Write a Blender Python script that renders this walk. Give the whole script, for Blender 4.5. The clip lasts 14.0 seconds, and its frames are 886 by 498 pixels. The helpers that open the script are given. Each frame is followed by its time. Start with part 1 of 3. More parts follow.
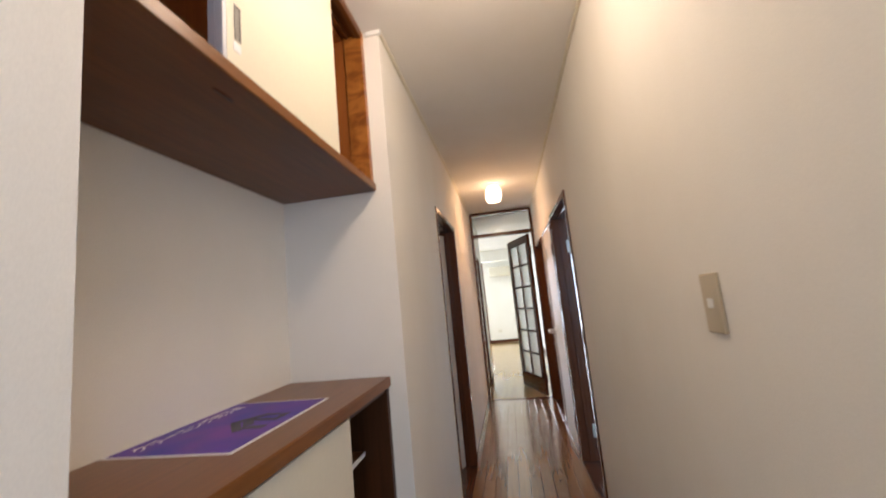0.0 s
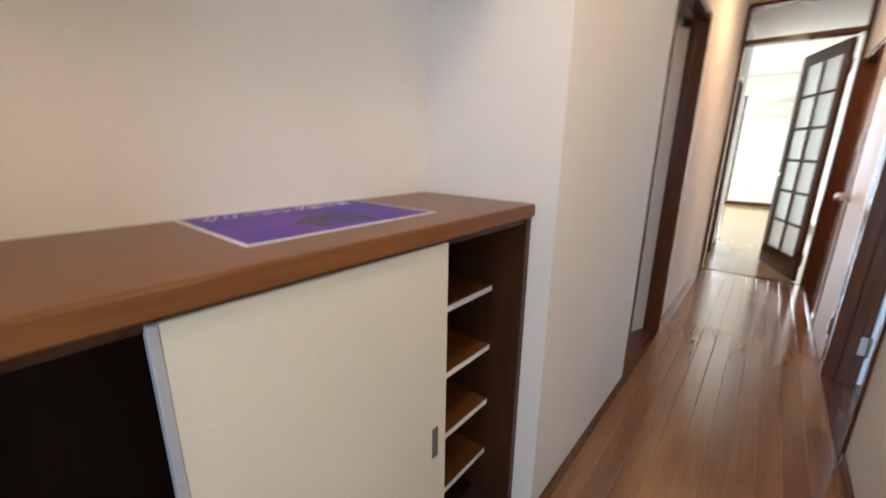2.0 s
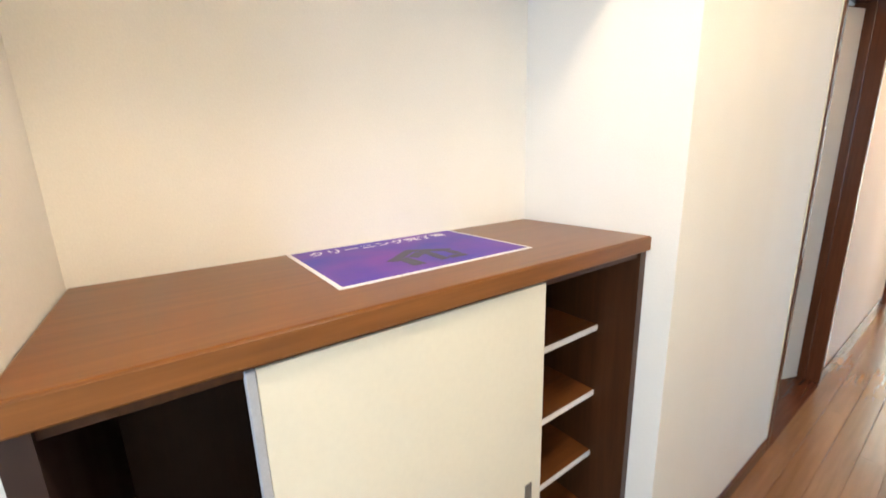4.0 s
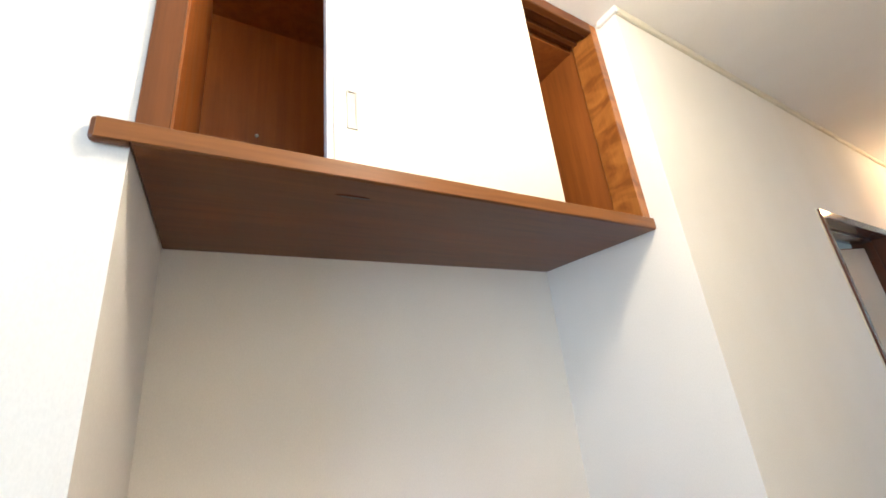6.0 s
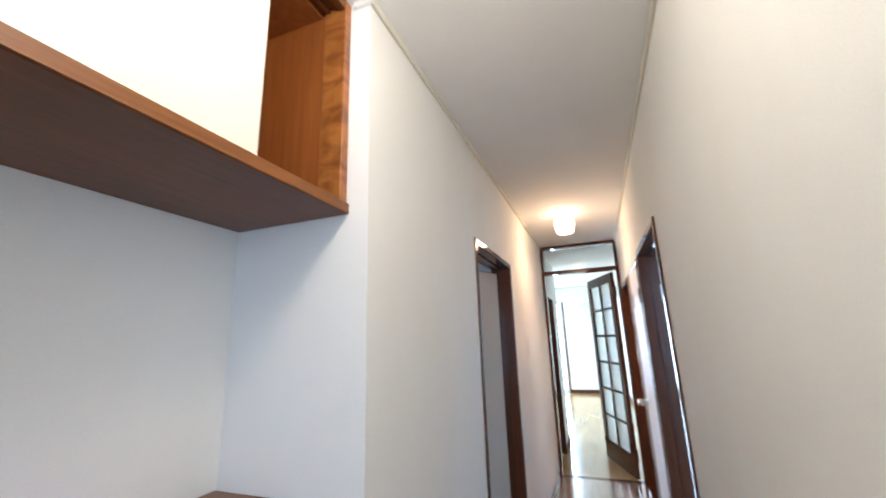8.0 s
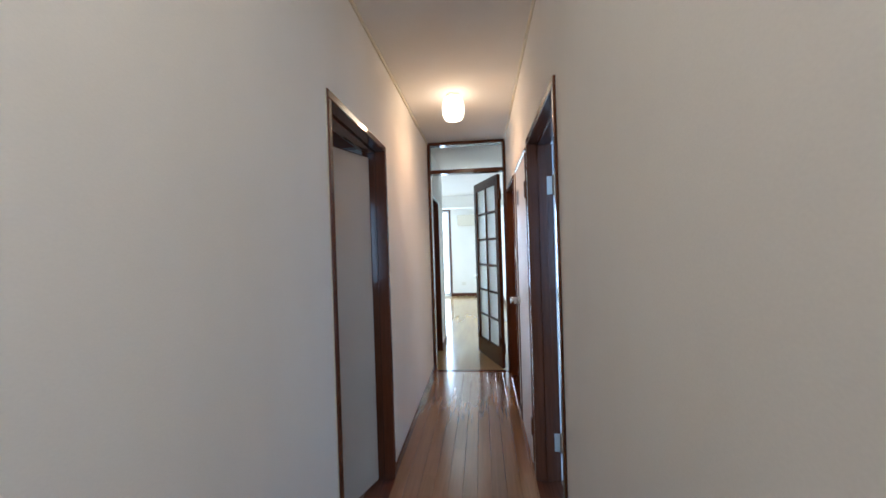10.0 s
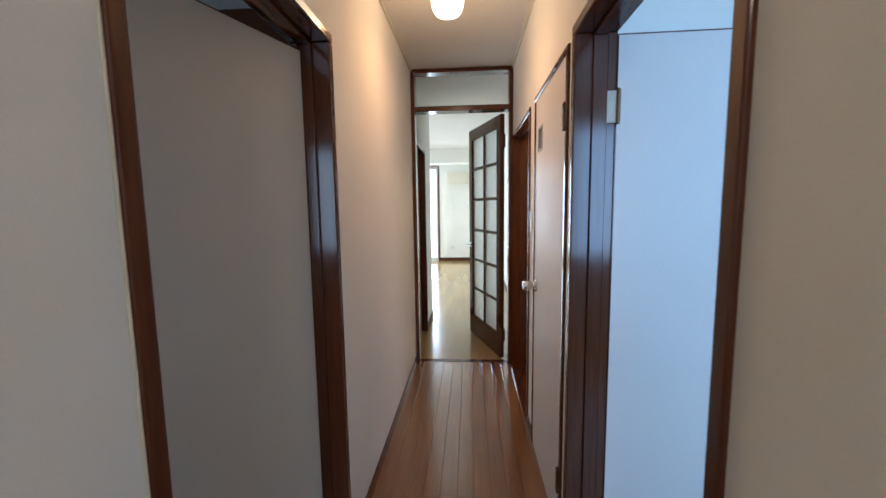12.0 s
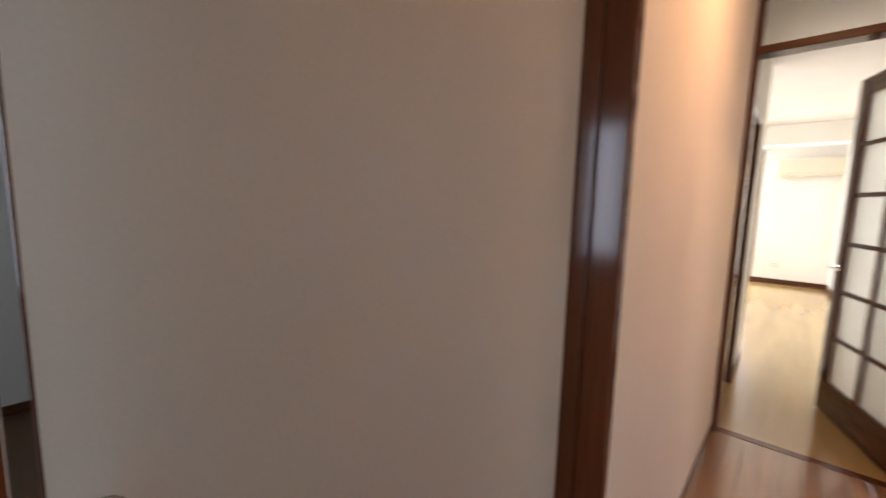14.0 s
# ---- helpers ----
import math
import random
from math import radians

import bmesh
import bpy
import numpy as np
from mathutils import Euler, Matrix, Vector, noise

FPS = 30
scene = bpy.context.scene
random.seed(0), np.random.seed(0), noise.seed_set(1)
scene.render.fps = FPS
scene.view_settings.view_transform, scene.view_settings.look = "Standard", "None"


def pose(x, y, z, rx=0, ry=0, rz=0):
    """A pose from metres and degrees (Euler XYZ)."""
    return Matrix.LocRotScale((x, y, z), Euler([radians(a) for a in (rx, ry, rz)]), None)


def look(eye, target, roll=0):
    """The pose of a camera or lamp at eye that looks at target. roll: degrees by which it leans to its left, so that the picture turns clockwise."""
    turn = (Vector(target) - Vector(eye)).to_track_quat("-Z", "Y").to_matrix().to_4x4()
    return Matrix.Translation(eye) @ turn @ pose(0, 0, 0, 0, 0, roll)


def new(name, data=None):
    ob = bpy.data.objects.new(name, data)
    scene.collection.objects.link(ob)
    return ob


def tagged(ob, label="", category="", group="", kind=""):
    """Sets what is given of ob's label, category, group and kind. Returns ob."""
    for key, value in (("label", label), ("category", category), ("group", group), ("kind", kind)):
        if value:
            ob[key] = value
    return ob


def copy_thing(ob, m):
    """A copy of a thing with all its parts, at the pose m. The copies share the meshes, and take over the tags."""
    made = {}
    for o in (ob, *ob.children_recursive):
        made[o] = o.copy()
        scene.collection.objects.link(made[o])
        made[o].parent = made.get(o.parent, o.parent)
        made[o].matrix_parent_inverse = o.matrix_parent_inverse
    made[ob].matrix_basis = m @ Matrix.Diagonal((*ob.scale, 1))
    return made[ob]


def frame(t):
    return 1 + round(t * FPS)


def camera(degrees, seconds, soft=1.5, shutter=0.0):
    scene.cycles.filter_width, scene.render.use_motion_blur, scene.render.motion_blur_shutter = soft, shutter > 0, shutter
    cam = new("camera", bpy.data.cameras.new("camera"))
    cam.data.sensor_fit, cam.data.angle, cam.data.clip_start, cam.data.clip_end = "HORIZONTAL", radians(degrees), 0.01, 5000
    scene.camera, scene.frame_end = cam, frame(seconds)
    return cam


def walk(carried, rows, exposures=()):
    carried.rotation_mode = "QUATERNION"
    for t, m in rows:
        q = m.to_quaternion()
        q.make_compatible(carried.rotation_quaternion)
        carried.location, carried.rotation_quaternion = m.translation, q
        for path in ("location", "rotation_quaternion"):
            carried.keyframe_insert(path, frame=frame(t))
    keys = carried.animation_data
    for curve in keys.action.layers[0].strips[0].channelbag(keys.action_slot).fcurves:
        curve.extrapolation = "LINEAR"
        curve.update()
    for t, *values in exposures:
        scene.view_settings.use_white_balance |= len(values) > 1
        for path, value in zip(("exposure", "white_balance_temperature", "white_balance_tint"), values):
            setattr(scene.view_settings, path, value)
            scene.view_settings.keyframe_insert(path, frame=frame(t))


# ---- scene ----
cam = camera(97.5, 14.0, soft=1.6, shutter=0.3)
PATH = [
    (0, (0.403, -1.42, 1.287), (0.098, 0.538, 1.559), -5.6),
    (0.5, (0.375, -1.35, 1.26), (-0.224, 0.558, 1.21), -1.5),
    (1, (0.379, -1.219, 1.239), (-0.396, 0.607, 0.982), -2.0),
    (1.5, (0.395, -1.065, 1.221), (-0.551, 0.658, 0.851), -0.6),
    (2, (0.408, -0.95, 1.184), (-0.824, 0.541, 0.673), 0.8),
    (2.2, (0.412, -0.918, 1.158), (-0.871, 0.445, 0.453), 1.6),
    (4.3, (0.381, -0.904, 1.248), (-1.278, 0.172, 0.947), -1.7),
    (4.5, (0.383, -0.911, 1.271), (-1.297, 0.164, 1.121), -1.4),
    (5, (0.398, -0.928, 1.349), (-1.318, 0.09, 1.494), -4.6),
    (5.5, (0.441, -0.932, 1.402), (-1.249, 0.04, 1.849), -7.0),
    (6, (0.458, -0.948, 1.44), (-1.165, 0.035, 2.07), -6.0),
    (6.5, (0.472, -0.952, 1.452), (-1.104, 0.048, 2.172), -6.0),
    (7, (0.477, -0.93, 1.444), (-0.968, 0.265, 2.14), -4.1),
    (7.5, (0.518, -0.901, 1.423), (-0.54, 0.677, 2.048), -2.2),
    (8, (0.531, -0.841, 1.404), (-0.165, 0.977, 1.861), -1.9),
    (8.5, (0.54, -0.794, 1.359), (0.12, 1.14, 1.648), -1.5),
    (9, (0.542, -0.732, 1.319), (0.308, 1.248, 1.485), -1.3),
    (9.2, (0.542, -0.678, 1.317), (0.305, 1.304, 1.438), -2.6),
    (11.3, (0.533, 0.225, 1.319), (0.417, 2.212, 1.131), 0.3),
    (11.5, (0.519, 0.308, 1.317), (0.336, 2.288, 1.098), 0.4),
    (12, (0.466, 0.491, 1.327), (0.328, 2.474, 1.112), -0.8),
    (12.5, (0.417, 0.612, 1.318), (0.368, 2.594, 1.054), 0.3),
    (13, (0.41, 0.775, 1.309), (0.214, 2.739, 0.985), 0.4),
    (13.5, (0.368, 0.934, 1.314), (-0.293, 2.802, 1.036), 1.4),
    (14, (0.248, 1.037, 1.293), (-1.081, 2.512, 1.052), 1.4),
]
EXPOSURES = [
    (0, -0.14, 7000, 20), (0.5, -0.25, 7500, 20), (1.5, 0.2, 7300, 20), (2.2, 0.42, 6600, 16),
    (4.3, 1.3, 6800, 11), (5, 0.93, 6800, 12), (6, 0.70, 6200, 10), (6.5, 0.52, 6100, 9),
    (7.5, 0.42, 5650, 10), (8.5, 0.36, 5550, 11), (9, 0.2, 5550, 12), (11.3, -0.4, 5750, 12),
    (12.5, -0.2, 6650, 16), (13, -0.1, 6850, 20), (13.5, -0.05, 7600, 25), (14, 0.15, 8100, 29),
]
walk(cam, [(t, look(eye, target, roll)) for t, eye, target, roll in PATH], EXPOSURES)

# ---- world and light ----
world = bpy.data.worlds.new("sky")
scene.world = world
world.use_nodes = True
sky = world.node_tree.nodes.new("ShaderNodeTexSky")
sky.sky_type, sky.sun_disc = "NISHITA", False
sky.sun_elevation, sky.sun_rotation = radians(48), radians(20)
world.node_tree.links.new(sky.outputs[0], world.node_tree.nodes["Background"].inputs[0])
world.node_tree.nodes["Background"].inputs[1].default_value = 0.12


def lamp(name, kind, m, energy, color, **more):
    data = bpy.data.lights.new(name, kind)
    data.energy, data.color = energy, color
    if kind == "AREA":
        data.shape, data.size, data.size_y = "ELLIPSE" if max(more["size"]) < 0.3 else "RECTANGLE", more["size"][0], more["size"][1]
    elif kind == "SUN":
        data.angle = radians(0.5)
    else:
        data.shadow_soft_size = more["radius"]
    if "spread" in more:
        data.spread = radians(more["spread"])
    ob = new(name, data)
    ob.matrix_world = m
    return ob


DAY, COOL = (0.64, 0.84, 1.0), (0.50, 0.74, 1.0)
lamp("sun", "SUN", look((1.5, 14, 9), (0, 8, 0)), 3.0, (1.0, 0.95, 0.88))
lamp("entrance_daylight", "AREA", look((1.2, -2.93, 1.5), (-0.2, -0.3, 1.4)), 25, (0.58, 0.76, 1.0), size=(1.5, 1.2))
lamp("right_room_daylight", "AREA", look((2.1, -0.94, 1.45), (1.7, 1.9, 1.2)), 72, (0.33, 0.61, 1.0), size=(1.1, 1.3))
lamp("left_room_daylight", "AREA", look((-0.82, 0.18, 1.38), (-0.82, 1.6, 1.3)), 12, COOL, size=(0.6, 0.75))
lamp("living_side_daylight", "AREA", look((-3.3, 7.15, 1.4), (0, 7.15, 1.0)), 122, DAY, size=(2.7, 1.8))
lamp("living_end_daylight", "AREA", look((-1.2, 9.92, 1.25), (-1.0, 5, 1.0)), 118, DAY, size=(1.7, 2.1))
lamp("hall_lamp_light", "AREA", pose(0.368, 2.447, 2.226), 3.8, (1.0, 0.55, 0.27), size=(0.15, 0.15))
lamp("hall_bulb_light", "POINT", pose(0.368, 2.447, 2.28), 2.7, (1.0, 0.55, 0.27), radius=0.07)
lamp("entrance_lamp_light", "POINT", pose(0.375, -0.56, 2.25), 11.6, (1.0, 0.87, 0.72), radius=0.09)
lamp("washroom_light", "POINT", pose(1.7, 3.2, 2.1), 15, (1.0, 0.72, 0.42), radius=0.1)


# ---- materials ----
def material(name, color, rough=0.5, metal=0.0):
    m = bpy.data.materials.new(name)
    m.use_nodes = True
    b = m.node_tree.nodes["Principled BSDF"]
    b.inputs["Base Color"].default_value = (*color, 1)
    b.inputs["Roughness"].default_value = rough
    b.inputs["Metallic"].default_value = metal
    return m, m.node_tree.nodes, m.node_tree.links, b


def coords(n, l, scale, offset=False):
    """Object coordinates, stretched by scale, shifted per object where wished."""
    tc, mp = n.new("ShaderNodeTexCoord"), n.new("ShaderNodeMapping")
    mp.inputs["Scale"].default_value = scale
    l.new(tc.outputs["Object"], mp.inputs["Vector"])
    if offset:
        info, mul = n.new("ShaderNodeObjectInfo"), n.new("ShaderNodeMath")
        mul.operation = "MULTIPLY"
        mul.inputs[1].default_value = 37.0
        l.new(info.outputs["Random"], mul.inputs[0])
        l.new(mul.outputs[0], mp.inputs["Location"])
    return mp.outputs["Vector"]


def noise_tex(n, l, vec, scale, detail=4.0, rough=0.55, distortion=0.0):
    t = n.new("ShaderNodeTexNoise")
    t.inputs["Scale"].default_value = scale
    t.inputs["Detail"].default_value = detail
    t.inputs["Roughness"].default_value = rough
    t.inputs["Distortion"].default_value = distortion
    l.new(vec, t.inputs["Vector"])
    return t.outputs["Fac"]


def ramp(n, l, fac, stops):
    r = n.new("ShaderNodeValToRGB")
    while len(r.color_ramp.elements) < len(stops):
        r.color_ramp.elements.new(0.5)
    for e, (p, c) in zip(r.color_ramp.elements, stops):
        e.position, e.color = p, (*c, 1)
    l.new(fac, r.inputs["Fac"])
    return r.outputs["Color"]


def mix(n, l, fac, a, b, mode="MIX"):
    x = n.new("ShaderNodeMix")
    x.data_type, x.blend_type = "RGBA", mode
    for value, socket in ((fac, x.inputs[0]), (a, x.inputs[6]), (b, x.inputs[7])):
        if isinstance(value, (int, float)):
            socket.default_value = value
        elif isinstance(value, tuple):
            socket.default_value = (*value, 1)
        else:
            l.new(value, socket)
    return x.outputs[2]


def bump(n, l, b, height, strength, distance=0.002):
    u = n.new("ShaderNodeBump")
    u.inputs["Strength"].default_value = strength
    u.inputs["Distance"].default_value = distance
    l.new(height, u.inputs["Height"])
    l.new(u.outputs["Normal"], b.inputs["Normal"])


def scaled(n, l, fac, low, high):
    r = n.new("ShaderNodeMapRange")
    r.inputs["To Min"].default_value, r.inputs["To Max"].default_value = low, high
    l.new(fac, r.inputs["Value"])
    return r.outputs["Result"]


def wood(name, dark, light, axis, rough=0.35, grain=1.0, vary=0.0, figure=0.0, gloss=0.5, even=False, ripple=0.0, coat=0.0):
    """Wood with its grain along axis 0, 1 or 2."""
    m, n, l, b = material(name, light, rough)
    s = [26.0 * grain] * 3
    s[axis] = 1.3 * grain
    vec = coords(n, l, tuple(s), True)
    s2 = [6.0] * 3
    s2[axis] = 0.7
    vec2 = coords(n, l, tuple(s2), True)
    fine = noise_tex(n, l, vec, 3.0, 6.0, 0.65)
    broad = noise_tex(n, l, vec2, 1.4, 3.0, 0.5, 0.0 if even else 1.2 + figure)
    col = ramp(n, l, fine, [(0.3, dark), (0.72, light)])
    col2 = ramp(n, l, broad, [(0.3, tuple(c * 0.72 for c in light)), (0.7, tuple(min(1, c * 1.15) for c in light))])
    out = mix(n, l, 0.5, col, col2)
    if vary:
        info = n.new("ShaderNodeObjectInfo")
        tone = ramp(n, l, info.outputs["Random"], [(0.0, (1 - vary,) * 3), (1.0, (1 + vary * 0.4, 1, 1 - vary * 0.3))])
        out = mix(n, l, 1.0, out, tone, "MULTIPLY")
    l.new(out, b.inputs["Base Color"])
    if not even:
        l.new(scaled(n, l, broad, rough * 0.8, rough * 1.35), b.inputs["Roughness"])
    b.inputs["Specular IOR Level"].default_value = gloss
    b.inputs["Coat Weight"].default_value, b.inputs["Coat Roughness"].default_value = coat, 0.19
    if ripple:
        bump(n, l, b, noise_tex(n, l, coords(n, l, (9.0, 2.2, 9.0), True), 1.6, 3.0, 0.55), ripple, 0.006)
    elif not even:
        bump(n, l, b, fine, 0.05, 0.0006)
    return m


def wallpaper(name, color):
    m, n, l, b = material(name, color, 0.85)
    vec = coords(n, l, (420.0, 420.0, 220.0))
    weave = noise_tex(n, l, vec, 1.0, 3.0, 0.6)
    vec2 = coords(n, l, (1.0, 1.0, 0.5))
    stain = noise_tex(n, l, vec2, 1.7, 4.0, 0.6)
    a = ramp(n, l, weave, [(0.3, tuple(c * 0.94 for c in color)), (0.7, color)])
    st = ramp(n, l, stain, [(0.3, (0.955, 0.945, 0.92)), (0.65, (1, 1, 1))])
    l.new(mix(n, l, 1.0, a, st, "MULTIPLY"), b.inputs["Base Color"])
    bump(n, l, b, weave, 0.25, 0.0008)
    return m


def painted(name, color, rough=0.45, grain=60.0, amount=0.06, metal=0.0):
    m, n, l, b = material(name, color, rough, metal)
    vec = coords(n, l, (1.0, 1.0, 1.0), True)
    fine, broad = noise_tex(n, l, vec, grain, 3.0), noise_tex(n, l, vec, 2.3, 4.0)
    a = ramp(n, l, fine, [(0.3, tuple(c * (1 - amount) for c in color)), (0.7, color)])
    st = ramp(n, l, broad, [(0.3, (1 - amount,) * 3), (0.7, (1, 1, 1))])
    l.new(mix(n, l, 1.0, a, st, "MULTIPLY"), b.inputs["Base Color"])
    l.new(scaled(n, l, broad, rough * 0.8, rough * 1.25), b.inputs["Roughness"])
    bump(n, l, b, fine, 0.05, 0.0006)
    return m


def glass(name, rough, color=(0.97, 0.99, 0.98)):
    m, n, l, b = material(name, color, rough)
    b.inputs["Transmission Weight"].default_value = 1.0
    b.inputs["IOR"].default_value = 1.45
    return m


def glowing(name, color, strength):
    m, n, l, b = material(name, (0.9, 0.9, 0.88), 0.3)
    b.inputs["Emission Color"].default_value = (*color, 1)
    b.inputs["Emission Strength"].default_value = strength
    return m


def flamed(name, dark, light):
    """Veneer with irregular flames across the board and fine upright grain."""
    m, n, l, b = material(name, light, 0.34)
    flame = noise_tex(n, l, coords(n, l, (8.0, 8.0, 15.0)), 1.0, 2.5, 0.5, 1.6)
    fine = noise_tex(n, l, coords(n, l, (160.0, 160.0, 9.0)), 1.0, 4.0, 0.6)
    a = ramp(n, l, flame, [(0.36, dark), (0.50, tuple(0.45 * d + 0.55 * c for d, c in zip(dark, light))), (0.66, light)])
    g = ramp(n, l, fine, [(0.3, (0.80, 0.78, 0.75)), (0.7, (1, 1, 1))])
    l.new(mix(n, l, 1.0, a, g, "MULTIPLY"), b.inputs["Base Color"])
    l.new(scaled(n, l, flame, 0.26, 0.42), b.inputs["Roughness"])
    bump(n, l, b, fine, 0.05, 0.0005)
    return m


WALL = wallpaper("wallpaper", (0.87, 0.848, 0.788))
CEIL = wallpaper("ceiling_paper", (0.85, 0.83, 0.79))
FRAME = wood("dark_frame_wood", (0.034, 0.010, 0.004), (0.120, 0.036, 0.015), 2, 0.13, gloss=0.42)
FRAME_Y = wood("dark_frame_wood_along_hall", (0.034, 0.010, 0.004), (0.120, 0.036, 0.015), 1, 0.13, gloss=0.42)
FRAME_X = wood("dark_frame_wood_across_hall", (0.034, 0.010, 0.004), (0.120, 0.036, 0.015), 0, 0.13, gloss=0.42)
CAB_Y = wood("cabinet_wood_lengthwise", (0.048, 0.013, 0.003), (0.170, 0.056, 0.014), 1, 0.32, gloss=0.35)
CAB_Z = wood("cabinet_wood_upright", (0.052, 0.014, 0.003), (0.185, 0.062, 0.015), 2, 0.34, gloss=0.35)
TOPWOOD = wood("worn_top_wood", (0.070, 0.021, 0.005), (0.215, 0.078, 0.018), 1, 0.28, 0.7, gloss=0.3, even=True)
SIDEWOOD = wood("dark_side_wood", (0.020, 0.007, 0.003), (0.072, 0.025, 0.008), 2, 0.36, gloss=0.35)
FIGURED = flamed("figured_wood", (0.21, 0.063, 0.011), (0.42, 0.155, 0.032))
INNER = wood("cabinet_inner_wood", (0.14, 0.036, 0.007), (0.35, 0.110, 0.022), 2, 0.42, 0.6, 0.0, 1.5, 0.35)
FLOOR = wood("hall_floor_wood", (0.150, 0.060, 0.022), (0.300, 0.138, 0.052), 1, 0.17, 0.8, 0.10, gloss=0.85, even=True, ripple=0.06, coat=0.8)
FLOOR2 = wood("living_floor_wood", (0.350, 0.215, 0.080), (0.420, 0.268, 0.102), 1, 0.16, 0.3, even=True, coat=0.3)
FLOOR3 = wood("room_floor_wood", (0.10, 0.045, 0.02), (0.20, 0.09, 0.04), 0, 0.3, 0.6)
CREAM = painted("cream_laminate", (0.79, 0.745, 0.60), 0.32, 90.0, 0.03)
DOORSKIN = painted("beige_door_skin", (0.62, 0.55, 0.46), 0.42, 160.0, 0.05)
DOORSKIN2 = painted("pale_door_skin", (0.76, 0.71, 0.67), 0.45, 160.0, 0.05)
SWITCH = painted("tan_plastic", (0.56, 0.47, 0.32), 0.35, 40.0, 0.04)
PLASTIC = painted("ivory_plastic", (0.72, 0.66, 0.53), 0.35, 40.0, 0.03)
WHITE = painted("white_plastic", (0.82, 0.82, 0.78), 0.35, 40.0, 0.03)
ALU = painted("brushed_aluminium", (0.55, 0.57, 0.60), 0.5, 300.0, 0.08, 0.35)
CHROME = painted("chrome", (0.75, 0.74, 0.72), 0.12, 80.0, 0.04, 1.0)
PULL = painted("dull_steel", (0.24, 0.23, 0.21), 0.38, 120.0, 0.1, 0.4)
HINGE = painted("worn_brass_hinge", (0.50, 0.43, 0.34), 0.4, 90.0, 0.15, 0.2)
BARREL = painted("tarnished_brass", (0.30, 0.20, 0.12), 0.38, 120.0, 0.2, 0.5)
EDGEWOOD = wood("pale_edge_wood", (0.09, 0.029, 0.008), (0.265, 0.102, 0.028), 1, 0.32, gloss=0.35)
# cabinet wood darkened: the shade inside the shoe cabinet is in its colour
SHADED_IN = wood("shaded_inner_board", (0.014, 0.005, 0.003), (0.035, 0.013, 0.007), 2, 0.5)
BASEWOOD = wood("dull_baseboard_wood", (0.034, 0.010, 0.004), (0.110, 0.034, 0.015), 0, 0.55, gloss=0.25, even=True)
PAPER = painted("paper", (0.85, 0.85, 0.85), 0.5, 60.0, 0.02)
INK = painted("grey_ink", (0.06, 0.06, 0.08), 0.55, 50.0, 0.1)
CLEAR, FROST = glass("clear_glass", 0.02), glass("frosted_glass", 0.55, (0.93, 0.97, 0.96))
BULB = glowing("lit_opal_glass", (1.0, 0.78, 0.50), 7.0)
TRIM = painted("cream_trim", (0.74, 0.69, 0.55), 0.5, 40.0, 0.05)


def poster_ink():
    m, n, l, b = material("violet_print", (0.12, 0.05, 0.32), 0.5)
    b.inputs["Specular IOR Level"].default_value = 0.3
    vec = coords(n, l, (1, 1, 1))
    blot = noise_tex(n, l, vec, 6.0, 2.0)
    l.new(ramp(n, l, blot, [(0.35, (0.048, 0.040, 0.36)), (0.68, (0.17, 0.045, 0.34))]), b.inputs["Base Color"])
    return m


VIOLET = poster_ink()


# ---- mesh helpers ----
def box(bm, x0, x1, y0, y1, z0, z1, bevel=0.0, segments=1):
    m = Matrix.LocRotScale(((x0 + x1) / 2, (y0 + y1) / 2, (z0 + z1) / 2), None, (x1 - x0, y1 - y0, z1 - z0))
    made = bmesh.ops.create_cube(bm, size=1.0, matrix=m)["verts"]
    if bevel:
        edges = {e for v in made for e in v.link_edges}
        bmesh.ops.bevel(bm, geom=list(edges), offset=bevel, segments=segments, affect="EDGES", profile=0.5)
    return bm


def block(*args, **more):
    return box(bmesh.new(), *args, **more)


def lathe(profile, m=None, steps=28):
    """A turned shape round z from (radius, height) pairs."""
    bm = bmesh.new()
    rings = [[bm.verts.new((r * math.cos(2 * math.pi * k / steps), r * math.sin(2 * math.pi * k / steps), z)) for k in range(steps)] for r, z in profile]
    for a, b in zip(rings, rings[1:]):
        for k in range(steps):
            bm.faces.new((a[k], a[(k + 1) % steps], b[(k + 1) % steps], b[k]))
    bm.faces.new(rings[0][::-1])
    bm.faces.new(rings[-1])
    for f in bm.faces:
        f.smooth = True
    bmesh.ops.recalc_face_normals(bm, faces=bm.faces)
    if m:
        bm.transform(m)
    return bm


def mesh_of(name, bm, mat):
    me = bpy.data.meshes.new(name)
    bm.to_mesh(me)
    bm.free()
    me.materials.append(mat)
    return me


def part(name, bm, mat, parent, label=""):
    """One mesh under a thing or part; bm is in the parent's own coordinates."""
    ob = new(name, mesh_of(name, bm, mat))
    ob.parent = parent
    return tagged(ob, label)


def thing(name, label, category, m=None, group="", kind=""):
    ob = new(name)
    ob.empty_display_size = 0.1
    ob.matrix_basis = m or Matrix()
    return tagged(ob, label, category, group, kind)


def setting(name, bm, mat, label="", category=""):
    return tagged(new(name, mesh_of(name, bm, mat)), label, category, "", "structure")


